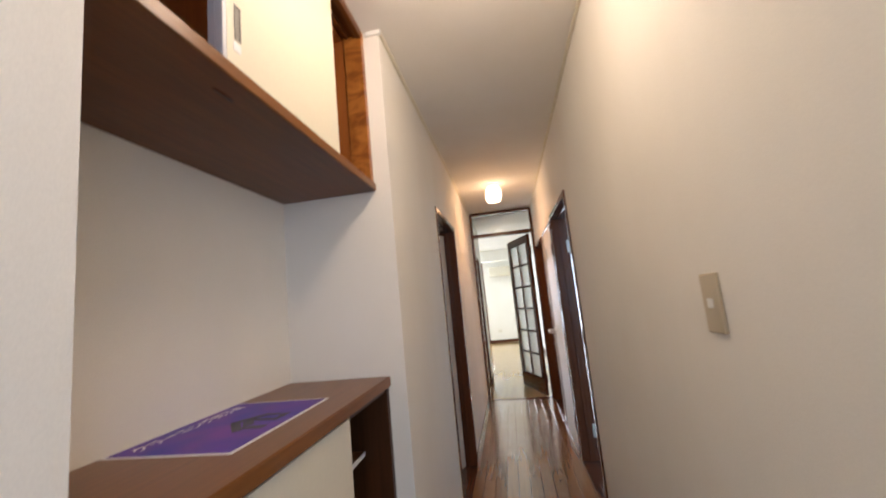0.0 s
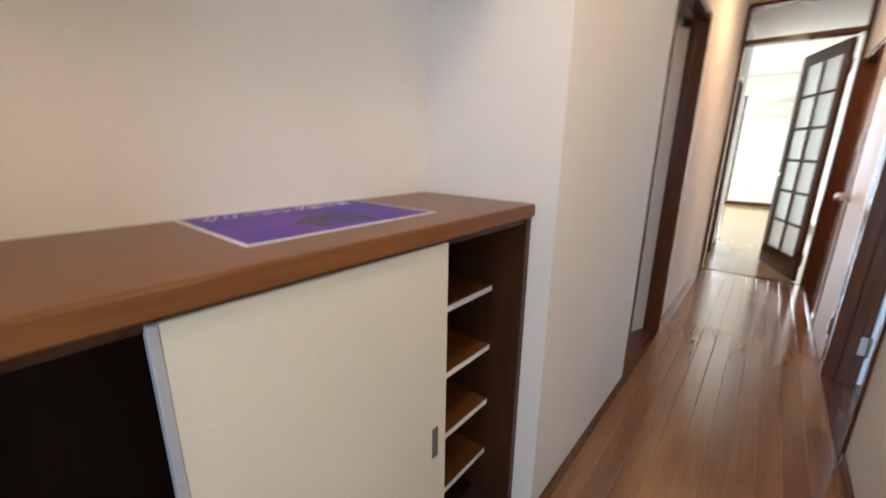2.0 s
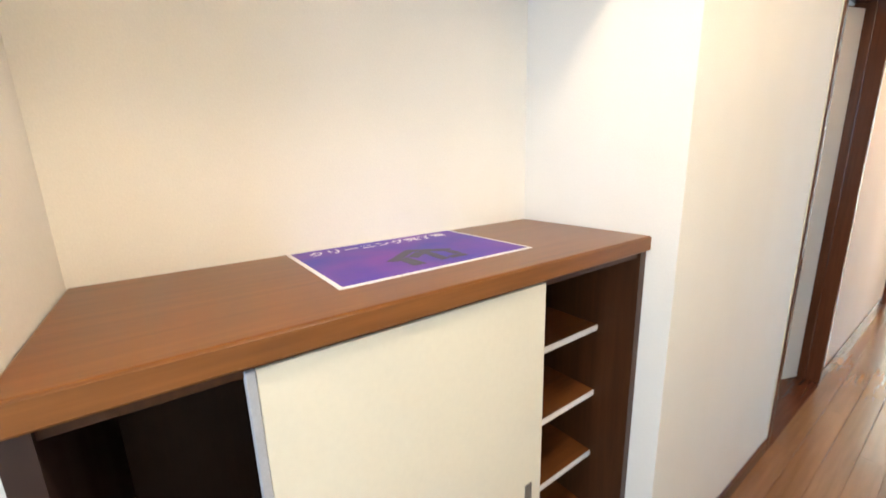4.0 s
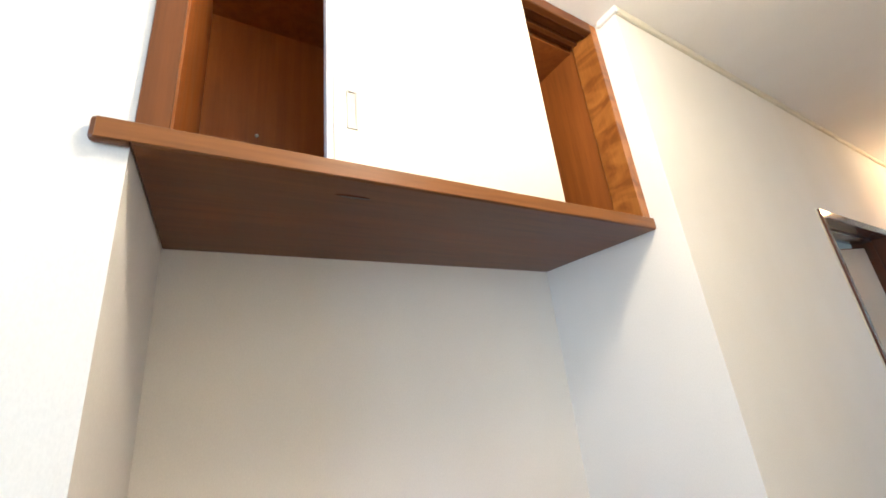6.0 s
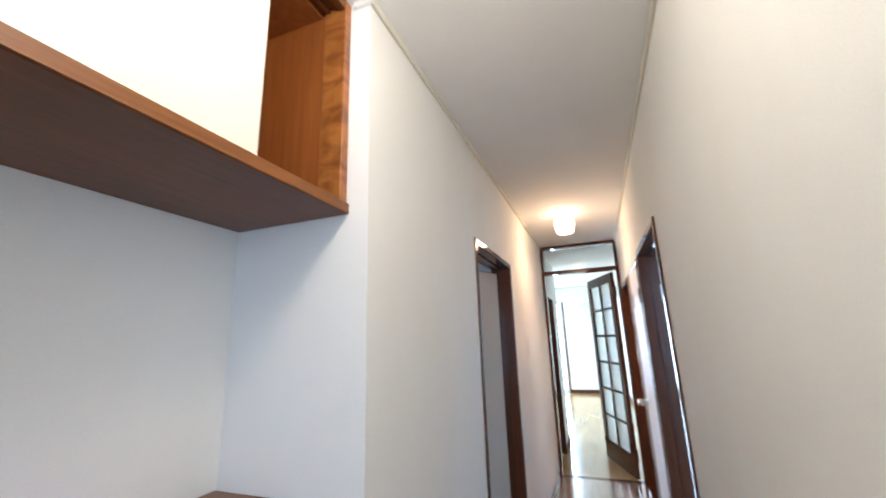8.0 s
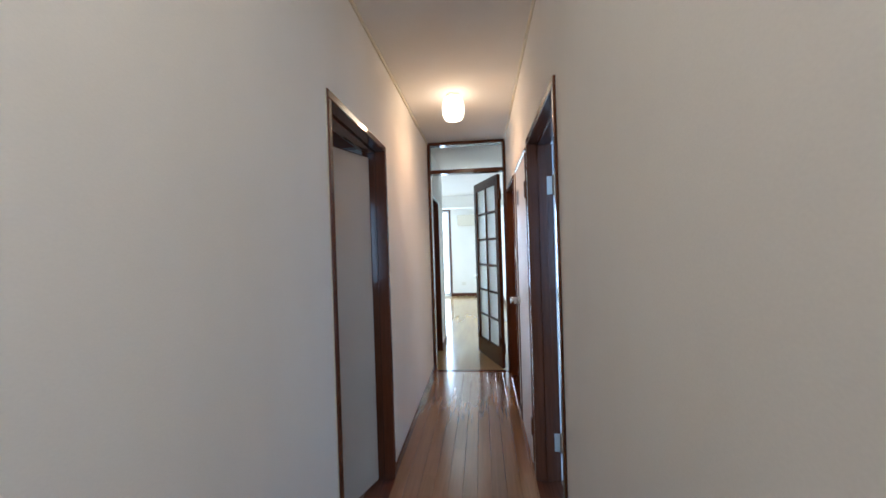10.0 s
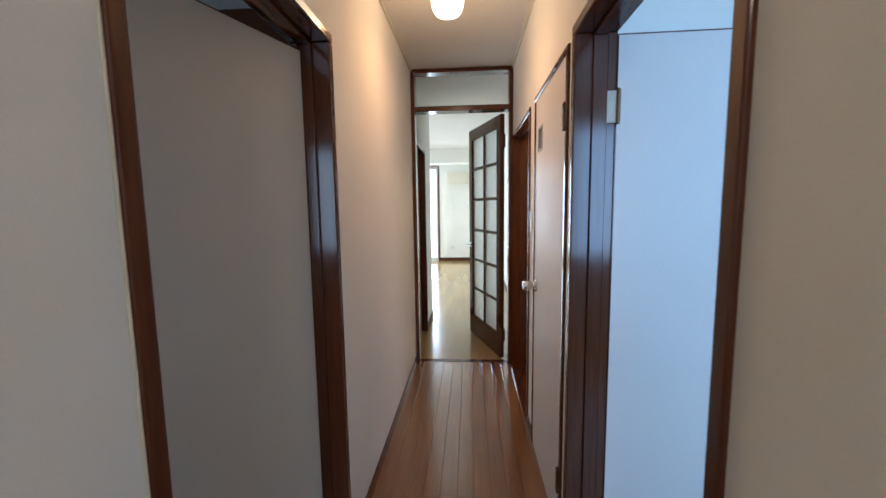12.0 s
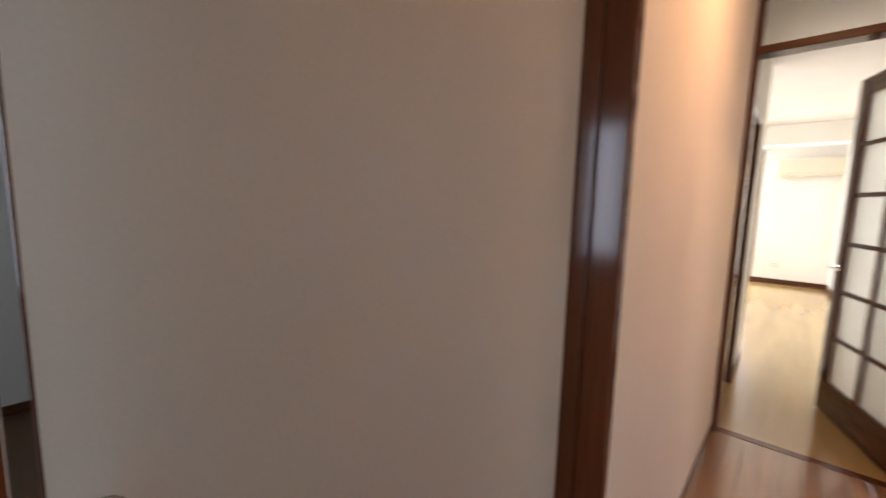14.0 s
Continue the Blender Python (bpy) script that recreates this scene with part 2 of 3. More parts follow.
def wall(name, axis, a, b, lo, hi, z1, holes=(), label="off-white woven wallpaper wall", z0=0.0):
    """A wall between a and b across, from lo to hi along, with holes (lo, hi, z0, z1). axis: "x" runs along y, "y" along x."""
    bm = bmesh.new()

    def piece(u0, u1, c0, c1):
        if u1 - u0 > 1e-4 and c1 - c0 > 1e-4:
            if axis == "x":
                box(bm, a, b, u0, u1, c0, c1)
            else:
                box(bm, u0, u1, a, b, c0, c1)

    at = lo
    for u0, u1, c0, c1 in sorted(holes):
        piece(at, u0, z0, z1)
        piece(u0, u1, z0, c0)
        piece(u0, u1, c1, z1)
        at = u1
    piece(at, hi, z0, z1)
    return setting(name, bm, WALL, label, "wall")


# ---- plan, in metres ----
W = 0.814            # hall width
CEIL_Z = 2.42
END = 3.72          # glazed screen at the end of the hall
BACK = -3.0         # entrance end
GX, GY = 2.05, -1.25  # the entrance widens to the right behind the hall
NICHE_X, NICHE_Y = -0.455, -1.056
LEFT_IN = -0.075    # wall face beside the niche, entrance side
T = 0.12
LD = (0.981, 1.834)   # outer edges of the door frames
RD = (1.012, 1.856)
TD = (1.912, 2.595)
WD = (2.765, 3.64)
HEAD = 1.905        # top of the room door frames
HEAD2 = 1.878       # top of the lavatory and washroom frames
FW = 0.033          # frame width
FAR = 10.0

# ---- the hall's shell ----
wall("wall_left", "x", -T, 0.0, 0.0, END + 0.02, CEIL_Z, [(LD[0] + 0.005, LD[1] - 0.005, 0, HEAD - 0.005)])
wall("wall_right", "x", W, W + T, GY, END + 0.02, CEIL_Z, [(o[0] + 0.005, o[1] - 0.005, 0, h - 0.005) for o, h in ((RD, HEAD), (TD, HEAD2), (WD, HEAD2))])
wall("wall_niche_back", "x", NICHE_X - T, NICHE_X, NICHE_Y - T, T, CEIL_Z)
wall("wall_niche_end", "y", 0.0, T, NICHE_X, -T, CEIL_Z)
wall("wall_entrance_left", "x", LEFT_IN - T, LEFT_IN, BACK, NICHE_Y - T, CEIL_Z)
wall("wall_niche_near", "y", NICHE_Y - T, NICHE_Y, NICHE_X, LEFT_IN, CEIL_Z)
wall("wall_entrance", "y", BACK - T, BACK, LEFT_IN - T, GX + T, CEIL_Z, [(0.38, 2.0, 0, 2.1)])
wall("wall_entrance_right", "x", GX, GX + T, BACK, GY + T, CEIL_Z)
wall("wall_entrance_return", "y", GY, GY + T, W + T, GX, CEIL_Z)
setting("ceiling_entrance", block(W + T, GX + T, BACK - T, GY + T, CEIL_Z, CEIL_Z + 0.1), CEIL, "pale woven paper ceiling of the entrance", "ceiling")
setting("floor_entrance", block(W + 0.02, GX + T, BACK - T, GY + T, -0.1, -0.004), FLOOR3, "brown wooden floor of the entrance", "floor")
setting("ceiling", block(NICHE_X - T, W + T, BACK - T, END + 0.02, CEIL_Z, CEIL_Z + 0.1), CEIL, "pale woven paper ceiling of the hall", "ceiling")
setting("floor", block(NICHE_X - T, W + 0.02, BACK - T, END, -0.1, -0.016), FLOOR3, "dark subfloor under the hall planks", "floor")


def strip(name, x0, x1, y0, y1, z0, z1, mat, label, bevel=0.003):
    return setting(name, block(x0, x1, y0, y1, z0, z1, bevel=bevel), mat, label, "trim")


BB = 0.062
for y0, y1 in ((0.0, LD[0] - 0.003), (LD[1] + 0.003, END - 0.025)):
    strip("baseboard", 0.0, 0.009, y0, y1, 0, BB, FRAME_Y, "dark brown wooden baseboard")
for y0, y1 in ((GY, RD[0] - 0.003), (RD[1] + 0.003, TD[0] - 0.003), (TD[1] + 0.003, WD[0] - 0.003), (WD[1] + 0.003, END - 0.025)):
    strip("baseboard", W - 0.009, W, y0, y1, 0, BB, FRAME_Y, "dark brown wooden baseboard")
strip("baseboard", -0.085, 0.009, -0.009, 0.0, 0, BB, FRAME_X, "dark brown wooden baseboard")
strip("baseboard", LEFT_IN, LEFT_IN + 0.009, BACK, NICHE_Y - 0.045, 0, BB, FRAME_Y, "dark brown wooden baseboard")
strip("trim", 0.0, 0.012, 0.0, END - 0.03, CEIL_Z - 0.022, CEIL_Z, TRIM, "cream cornice strip below the ceiling")
strip("trim", W - 0.012, W, GY, END - 0.03, CEIL_Z - 0.022, CEIL_Z, TRIM, "cream cornice strip below the ceiling")
strip("trim", -0.055, 0.012, -0.012, 0.0, CEIL_Z - 0.022, CEIL_Z, WHITE, "white cornice strip at the niche corner")


# ---- door frames ----
def door_frame(name, side, span, label, sill=True, wide=FW, head=HEAD):
    """A dark frame through the wall; side -1: left wall, 1: right wall."""
    x0, x1 = (-T - 0.006, 0.010) if side < 0 else (W - 0.010, W + T + 0.006)
    s0, s1 = (-0.095, -0.048) if side < 0 else (W + 0.048, W + 0.095)
    ob = tagged(thing(name, label, "door frame"), kind="structure")
    y0, y1 = span
    part("jamb", block(x0, x1, y0, y0 + wide, 0, head - wide, bevel=0.004, segments=2), FRAME, ob)
    part("jamb", block(x0, x1, y1 - wide, y1, 0, head - wide, bevel=0.004, segments=2), FRAME, ob)
    part("head", block(x0, x1, y0, y1, head - wide, head, bevel=0.004, segments=2), FRAME_Y, ob)
    part("stop", block(s0, s1, y0 + wide, y0 + wide + 0.010, 0, head - wide - 0.010, bevel=0.002), FRAME, ob)
    part("stop", block(s0, s1, y1 - wide - 0.010, y1 - wide, 0, head - wide - 0.010, bevel=0.002), FRAME, ob)
    part("stop", block(s0, s1, y0 + wide, y1 - wide, head - wide - 0.010, head - wide, bevel=0.002), FRAME_Y, ob)
    if sill:
        part("threshold", block(x0, x1, y0 + wide, y1 - wide, -0.016, 0.004, bevel=0.002), FRAME_Y, ob)
    return ob


fr1 = door_frame("door_frame_1", -1, LD, "dark stained wooden door frame with a glossy finish")
part("sealant", block(0.0, 0.004, LD[0] - 0.004, LD[0], BB, HEAD, bevel=0.001), TRIM, fr1, "pale bead of sealant")
door_frame("door_frame_2", 1, RD, "dark stained wooden door frame with a glossy finish")
door_frame("door_frame_4", 1, WD, "dark stained wooden door frame of the washroom", head=HEAD2)


def knob(parent, x, y, z, side, mat=CHROME, rose=0.026):
    """A door knob that stands out along local y; side: +1 or -1."""
    turn = Matrix.Translation((x, y, z)) @ pose(0, 0, 0, -90 * side, 0, 0)
    k = part("knob", lathe([(rose, 0.0), (rose, 0.006), (0.012, 0.010), (0.011, 0.028), (0.020, 0.036), (0.026, 0.048), (0.024, 0.062), (0.012, 0.066)], turn, 24), mat, parent, "polished metal door knob")
    return k


def hinge(parent, x0, x1, y0, y1, z, mat, name="hinge"):
    bm = block(x0, x1, y0, y1, z - 0.05, z + 0.05, bevel=0.001)
    for dz in (-0.033, 0.0, 0.033):
        box(bm, x0 + (x1 - x0) * 0.3, x0 + (x1 - x0) * 0.42, y0 - 0.0015, y0, z + dz - 0.004, z + dz + 0.004)
    leafs = part(name, bm, mat, parent)
    part("barrel", lathe([(0.0035, -0.056), (0.006, -0.052), (0.006, -0.018), (0.0055, -0.017), (0.006, -0.016), (0.006, 0.016), (0.0055, 0.017), (0.006, 0.018), (0.006, 0.052), (0.0035, 0.056)], Matrix.Translation((x1 - 0.006, y0 - 0.004, z)), 14), BARREL, leafs, "tarnished hinge barrel")
    return leafs


def slab_door(name, label, m, width, height, skin, edge, mirror=1, group=""):
    """A flush door; hinge at the origin, body along +x, thickness along +y."""
    d = thing(name, label, "door", m, group)
    part("leaf", block(0.004, width - 0.004, 0.001, 0.034, 0.010, height - 0.004), skin, d)
    part("edge_strip", block(0.0, 0.004, 0.0, 0.035, 0.006, height, bevel=0.0008), edge, d)
    part("edge_strip", block(width - 0.004, width, 0.0, 0.035, 0.006, height, bevel=0.0008), edge, d)
    part("edge_strip", block(0.004, width - 0.004, 0.0, 0.035, height - 0.004, height, bevel=0.0008), edge, d)
    return d


# left room door, half open into its room, hinged at the far jamb
left_door = slab_door("door_1", "beige flush door with dark edges, half open", pose(-0.113, LD[1] - FW - 0.002, 0, 0, 0, -90 - 20), 0.800, HEAD - FW - 0.030, DOORSKIN, FRAME)
knob(left_door, 0.745, 0.0, 0.905, -1)
knob(left_door, 0.745, 0.035, 0.905, 1)
# right room door, open at a right angle
right_door = slab_door("door_2", "pale flush door with dark edges, wide open", pose(W + T + 0.004, RD[1] - FW - 0.004, 0, 0, 0, -1), 0.80, HEAD - FW - 0.008, DOORSKIN2, FRAME)
knob(right_door, 0.745, 0.0, 0.88, -1)
for z in (1.64, 0.22):
    hinge(right_door, -0.032, 0.012, -0.004, -0.001, z, HINGE)

# lavatory door, closed, in its slim frame
td = thing("door_3", "beige flush lavatory door, closed, with a tiny window", "door", Matrix.Translation((W, 0, 0)))
for name, y0, y1 in (("jamb", TD[0], TD[0] + 0.028), ("jamb", TD[1] - 0.02, TD[1])):
    part(name, block(-0.010, 0.10, y0, y1, 0, HEAD2 - 0.022, bevel=0.005, segments=2), FRAME, td, "dark stained slim frame")
part("head", block(-0.010, 0.10, TD[0], TD[1], HEAD2 - 0.022, HEAD2, bevel=0.003), FRAME_Y, td)
ty0, ty1 = TD[0] + 0.031, TD[1] - 0.023
WIN = (2.385, 2.492, 1.592, 1.704)
leaf = bmesh.new()
box(leaf, -0.004, 0.030, ty0, WIN[0], 0.008, HEAD2 - 0.025)
box(leaf, -0.004, 0.030, WIN[1], ty1, 0.008, HEAD2 - 0.025)
box(leaf, -0.004, 0.030, WIN[0], WIN[1], 0.008, WIN[2])
box(leaf, -0.004, 0.030, WIN[0], WIN[1], WIN[3], HEAD2 - 0.025)
part("leaf", leaf, DOORSKIN2, td)
wf = bmesh.new()
for y0, y1, z0, z1 in ((WIN[0], WIN[0] + 0.008, WIN[2], WIN[3]), (WIN[1] - 0.008, WIN[1], WIN[2], WIN[3]), (WIN[0] + 0.008, WIN[1] - 0.008, WIN[2], WIN[2] + 0.008), (WIN[0] + 0.008, WIN[1] - 0.008, WIN[3] - 0.008, WIN[3])):
    box(wf, -0.008, 0.032, y0, y1, z0, z1)
win = part("window", wf, ALU, td, "tiny window with a bright metal rim")
part("pane", block(0.010, 0.014, WIN[0] + 0.008, WIN[1] - 0.008, WIN[2] + 0.008, WIN[3] - 0.008), FRAME, win, "dark brown pane")
kt = Matrix.Translation((-0.004, 2.510, 0.914)) @ pose(0, 0, 0, 0, -90, 0)
part("knob", lathe([(0.033, 0.0), (0.033, 0.005), (0.023, 0.010), (0.016, 0.014), (0.016, 0.022), (0.023, 0.028), (0.026, 0.040), (0.026, 0.064), (0.022, 0.070), (0.010, 0.071)], kt, 28), CHROME, td, "polished metal door knob")
for z in (1.64, 0.25):
    part("hinge", block(-0.016, -0.0045, ty0 - 0.012, ty0 + 0.012, z - 0.05, z + 0.05, bevel=0.002), FRAME, td, "dark painted hinge")
wall("wall_lavatory_back", "x", W + 0.9, W + 1.0, 1.95, 2.88, CEIL_Z)

# washroom door, open inwards
wash = slab_door("door_4", "reddish brown wooden washroom door, open", pose(W + T + 0.004, WD[1] - FW - 0.006, 0, 0, 0, -14), 0.62, HEAD2 - FW - 0.008, INNER, FRAME)
knob(wash, 0.57, 0.0, 0.88, -1)

# ---- glazed screen and door at the end of the hall ----
screen = tagged(thing("door_frame_5", "dark wooden frame with a glazed transom", "door frame"), kind="structure")
SY0, SY1, TR = END - 0.03, END + 0.08, 2.108
part("jamb", block(0.0, 0.030, SY0, SY1, 0, CEIL_Z - 0.03, bevel=0.003), FRAME, screen)
part("jamb", block(W - 0.032, W, SY0, SY1, 0, CEIL_Z - 0.03, bevel=0.003), FRAME, screen)
part("head", block(0.0, W, SY0, SY1, CEIL_Z - 0.032, CEIL_Z - 0.001, bevel=0.003), FRAME_X, screen)
part("transom_bar", block(0.030, W - 0.032, SY0, SY1, TR - 0.018, TR + 0.022, bevel=0.004), FRAME_X, screen)
pane = part("pane", block(0.030, W - 0.032, END + 0.02, END + 0.024, TR + 0.022, CEIL_Z - 0.032), CLEAR, screen, "clear transom glass")
pane.visible_shadow = False
part("threshold", block(0.030, W - 0.032, END - 0.006, END + 0.05, -0.016, 0.003, bevel=0.002), FRAME_X, screen, "dark floor strip")


def glazed_door(m):
    """Hinge at the origin, body along +x; two panes across, six up."""
    w, h, th = 0.79, TR - 0.028, 0.036
    d = thing("door_5", "dark brown glazed door with twelve frosted panes, open", "door", m)
    st, top, bot, mun = 0.088, 0.105, 0.215, 0.026
    part("stile", block(0, st, 0, th, 0.008, h, bevel=0.003), FRAME, d)
    part("stile", block(w - st, w, 0, th, 0.008, h, bevel=0.003), FRAME, d)
    part("rail", block(st, w - st, 0, th, h - top, h, bevel=0.002), FRAME_X, d)
    part("rail", block(st, w - st, 0, th, 0.008, bot, bevel=0.002), FRAME_X, d)
    cw, ch = (w - 2 * st - mun) / 2, (h - top - bot - 5 * mun) / 6
    part("muntin", block(st + cw, st + cw + mun, 0.004, th - 0.004, bot, h - top, bevel=0.003), FRAME, d)
    for r in range(6):
        z = bot + r * (ch + mun)
        for c in range(2):
            x = st + c * (cw + mun)
            if r:
                part("muntin", block(x, x + cw, 0.004, th - 0.004, z - mun, z, bevel=0.003), FRAME_X, d)
            p = part("pane", block(x - 0.004, x + cw + 0.004, th / 2 - 0.002, th / 2 + 0.002, z - 0.004, z + ch + 0.004), FROST, d, "frosted glass pane")
            p.visible_shadow = False
    for s, y in ((-1, 0.0), (1, th)):
        rose = part("handle", lathe([(0.022, 0), (0.022, 0.006), (0.009, 0.009), (0.009, 0.045), (0.002, 0.046)], Matrix.Translation((w - 0.045, y, 0.94)) @ pose(0, 0, 0, -90 * s, 0, 0), 20), CHROME, d, "metal lever handle")
        part("lever", block(w - 0.150, w - 0.036, y + s * 0.042 - 0.006, y + s * 0.042 + 0.006, 0.933, 0.947, bevel=0.004), CHROME, rose)
    for z in (0.22, 1.86):
        part("hinge", block(-0.030, 0.006, 0.004, 0.032, z - 0.055, z + 0.055, bevel=0.002), FRAME, d, "dark hinge")
    return d


glazed_door(pose(W - 0.056, END + 0.085, 0, 0, 0, 109.3))

# ---- shoe cabinet in the niche ----
FX, TOPZ = -0.060, 1.040
CY0, CY1 = NICHE_Y + 0.002, -0.002
CX0 = NICHE_X + 0.002
shoe = thing("shoe_cabinet", "brown wooden shoe cabinet with cream sliding doors, built into the niche", "cabinet", Matrix.Translation((0, 0, 0)))


def counter_top():
    bm = block(CX0, FX, CY0, CY1, TOPZ - 0.036, TOPZ, bevel=0.003, segments=2)
    box(bm, LEFT_IN + 0.001, FX, CY0 - 0.036, CY0 + 0.001, TOPZ - 0.036, TOPZ, bevel=0.009, segments=3)
    return bm


part("top", counter_top(), TOPWOOD, shoe, "worn brown wooden top with rounded front edge")
# worn edge strip; its paler colour also paints the highlight along the bevel
part("nosing", block(FX, FX + 0.0016, CY0 - 0.026, CY1, TOPZ - 0.033, TOPZ - 0.003, bevel=0.0007), EDGEWOOD, shoe, "worn front edge, paler where the bevel catches light")
# near side, back, base and divider carry the interior's shade as near-black colour
part("side_panel", block(CX0, FX - 0.008, CY0, CY0 + 0.024, 0.0, TOPZ - 0.036), SHADED_IN, shoe)
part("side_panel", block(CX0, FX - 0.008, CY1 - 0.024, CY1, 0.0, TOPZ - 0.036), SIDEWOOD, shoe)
part("back_panel", block(CX0, CX0 + 0.008, CY0 + 0.024, CY1 - 0.024, 0.0, TOPZ - 0.036), SHADED_IN, shoe)
part("base", block(CX0 + 0.008, FX - 0.012, CY0 + 0.024, CY1 - 0.024, 0.0, 0.045), SHADED_IN, shoe)
part("divider", block(CX0 + 0.008, FX - 0.110, -0.540, -0.520, 0.045, TOPZ - 0.036), SHADED_IN, shoe)
for z in (0.219, 0.407, 0.599, 0.791):
    for y0, y1 in ((-0.520, CY1 - 0.024),):
        sh = part("shelf", block(CX0 + 0.008, -0.167, y0, y1, z - 0.016, z), CAB_Y, shoe)
        part("edging", block(-0.167, -0.1655, y0, y1, z - 0.016, z), PAPER, sh, "white edge band")
rail_bm = bmesh.new()
for x in (FX - 0.020, FX - 0.041, FX - 0.062):
    box(rail_bm, x - 0.004, x + 0.004, CY0 + 0.024, CY1 - 0.024, 0.045, 0.056)
part("sliding_track", rail_bm, SIDEWOOD, shoe)
rail_bm = bmesh.new()
for x in (FX - 0.020, FX - 0.041, FX - 0.062):
    box(rail_bm, x - 0.004, x + 0.004, CY0 + 0.024, CY1 - 0.024, TOPZ - 0.052, TOPZ - 0.036)
part("sliding_track", rail_bm, SIDEWOOD, shoe)


def sliding_door(parent, x, y0, y1, z0, z1, pull_y, pull_z):
    """A cream sliding panel with a metal edge profile and a recessed pull."""
    py0, py1, pz0, pz1 = pull_y - 0.009, pull_y + 0.009, pull_z - 0.038, pull_z + 0.038
    bm = block(x - 0.015, x, y0 + 0.012, y1, z0, z1, bevel=0.001)
    d = part("sliding_door", bm, CREAM, parent, "cream laminate sliding door")
    edge = block(x - 0.016, x + 0.001, y0, y0 + 0.012, z0, z1, bevel=0.0015)
    part("edge_profile", edge, ALU, d, "pale metal edge profile")
    cup = block(x, x + 0.0004, py0 + 0.003, py1 - 0.003, pz0 + 0.003, pz1 - 0.003)
    for a, b, c, e in ((py0, py0 + 0.003, pz0, pz1), (py1 - 0.003, py1, pz0, pz1), (py0 + 0.003, py1 - 0.003, pz0, pz0 + 0.003), (py0 + 0.003, py1 - 0.003, pz1 - 0.003, pz1)):
        box(cup, x, x + 0.002, a, b, c, e)
    part("pull", cup, PULL, d, "recessed metal pull")
    return d


sliding_door(shoe, FX - 0.010, -0.862, -0.353, 0.050, TOPZ - 0.044, -0.391, 0.539)
sliding_door(shoe, FX - 0.031, -0.858, -0.372, 0.050, TOPZ - 0.044, -0.816, 0.539)

# ---- wall cabinet above ----
UZ0, UZ1 = 1.742, CEIL_Z - 0.004
upper = thing("wall_cabinet", "brown wooden wall cabinet with cream sliding doors, partly open", "cabinet")


def bottom_board():
    bm = block(CX0, FX, CY0, CY1, UZ0, UZ0 + 0.032, bevel=0.003, segments=2)
    box(bm, LEFT_IN + 0.001, FX, CY0 - 0.040, CY0 + 0.001, UZ0, UZ0 + 0.032, bevel=0.005, segments=2)
    return bm


knot = lathe([(0.030, 0.0), (0.030, -0.0006)], Matrix.Translation((-0.114, -0.765, UZ0 - 0.0002)) @ Matrix.Diagonal((0.18, 1, 1, 1)), 20)
part("knot", knot, FRAME, upper, "dark elongated knot in the board")
part("bottom", bottom_board(), CAB_Y, upper, "brown bottom board with a projecting end")
part("front_edge", block(FX, FX + 0.002, CY0 - 0.034, CY1, UZ0 + 0.002, UZ0 + 0.030, bevel=0.0008), EDGEWOOD, upper, "paler wooden edge band")
part("side_panel", block(CX0, FX - 0.006, CY0, CY0 + 0.036, UZ0 + 0.032, UZ1, bevel=0.001), CAB_Z, upper)
part("side_panel", block(CX0, FX - 0.080, CY1 - 0.022, CY1, UZ0 + 0.032, UZ1), INNER, upper)
part("post", block(FX - 0.080, FX - 0.006, CY1 - 0.030, CY1, UZ0 + 0.032, UZ1, bevel=0.0015), FIGURED, upper, "figured wood end post")
part("lining", block(CX0 + 0.006, FX - 0.008, CY0 + 0.036, CY0 + 0.039, UZ0 + 0.032, UZ1 - 0.03), INNER, upper)
part("back_panel", block(CX0, CX0 + 0.006, CY0 + 0.036, CY1 - 0.022, UZ0 + 0.032, UZ1), INNER, upper)
part("top_panel", block(CX0 + 0.006, FX - 0.095, CY0 + 0.036, CY1 - 0.022, UZ1 - 0.03, UZ1), INNER, upper)
part("top_rail", block(FX - 0.026, FX - 0.004, CY0 + 0.036, CY1 - 0.030, UZ1 - 0.036, UZ1, bevel=0.002), CAB_Y, upper)
grooves = bmesh.new()
for x, d in ((FX - 0.034, 0.03), (FX - 0.050, 0.022), (FX - 0.066, 0.03), (FX - 0.084, 0.022)):
    box(grooves, x - 0.006, x + 0.006, CY0 + 0.036, CY1 - 0.030, UZ1 - d, UZ1)
part("sliding_track", grooves, CAB_Y, upper, "grooved top track")
lower = bmesh.new()
for x in (FX - 0.030, FX - 0.052, FX - 0.074):
    box(lower, x - 0.003, x + 0.003, CY0 + 0.036, CY1 - 0.030, UZ0 + 0.032, UZ0 + 0.037)
part("sliding_track", lower, CAB_Y, upper)
front = sliding_door(upper, FX - 0.010, -0.820, -0.302, UZ0 + 0.034, UZ1 - 0.036, -0.777, 1.880)
part("shelf_pin", lathe([(0.0035, 0.0), (0.0035, 0.005), (0.0015, 0.007)], Matrix.Translation((CX0 + 0.006, -0.896, 2.045)) @ pose(0, 0, 0, 0, 90, 0), 10), WHITE, upper, "tiny white shelf pin")
part("sticker", block(FX - 0.0099, FX - 0.0090, -0.790, -0.768, 1.816, 1.836), PAPER, front, "small white sticker")
sliding_door(upper, FX - 0.038, -0.805, -0.312, UZ0 + 0.038, UZ1 - 0.032, -0.33, 1.885)

# ---- printed notice on the cabinet ----
PX, PY = -0.302, -0.507
notice = thing("printed_notice", "violet printed cleaning notice with a white border, on the cabinet top", "paper", Matrix.Translation((PX, PY, TOPZ)) @ pose(0, 0, 0, 0, 0, 0.5))
part("sheet", block(-0.1485, 0.1485, -0.210, 0.210, 0.0004, 0.0012), PAPER, notice, "white paper")
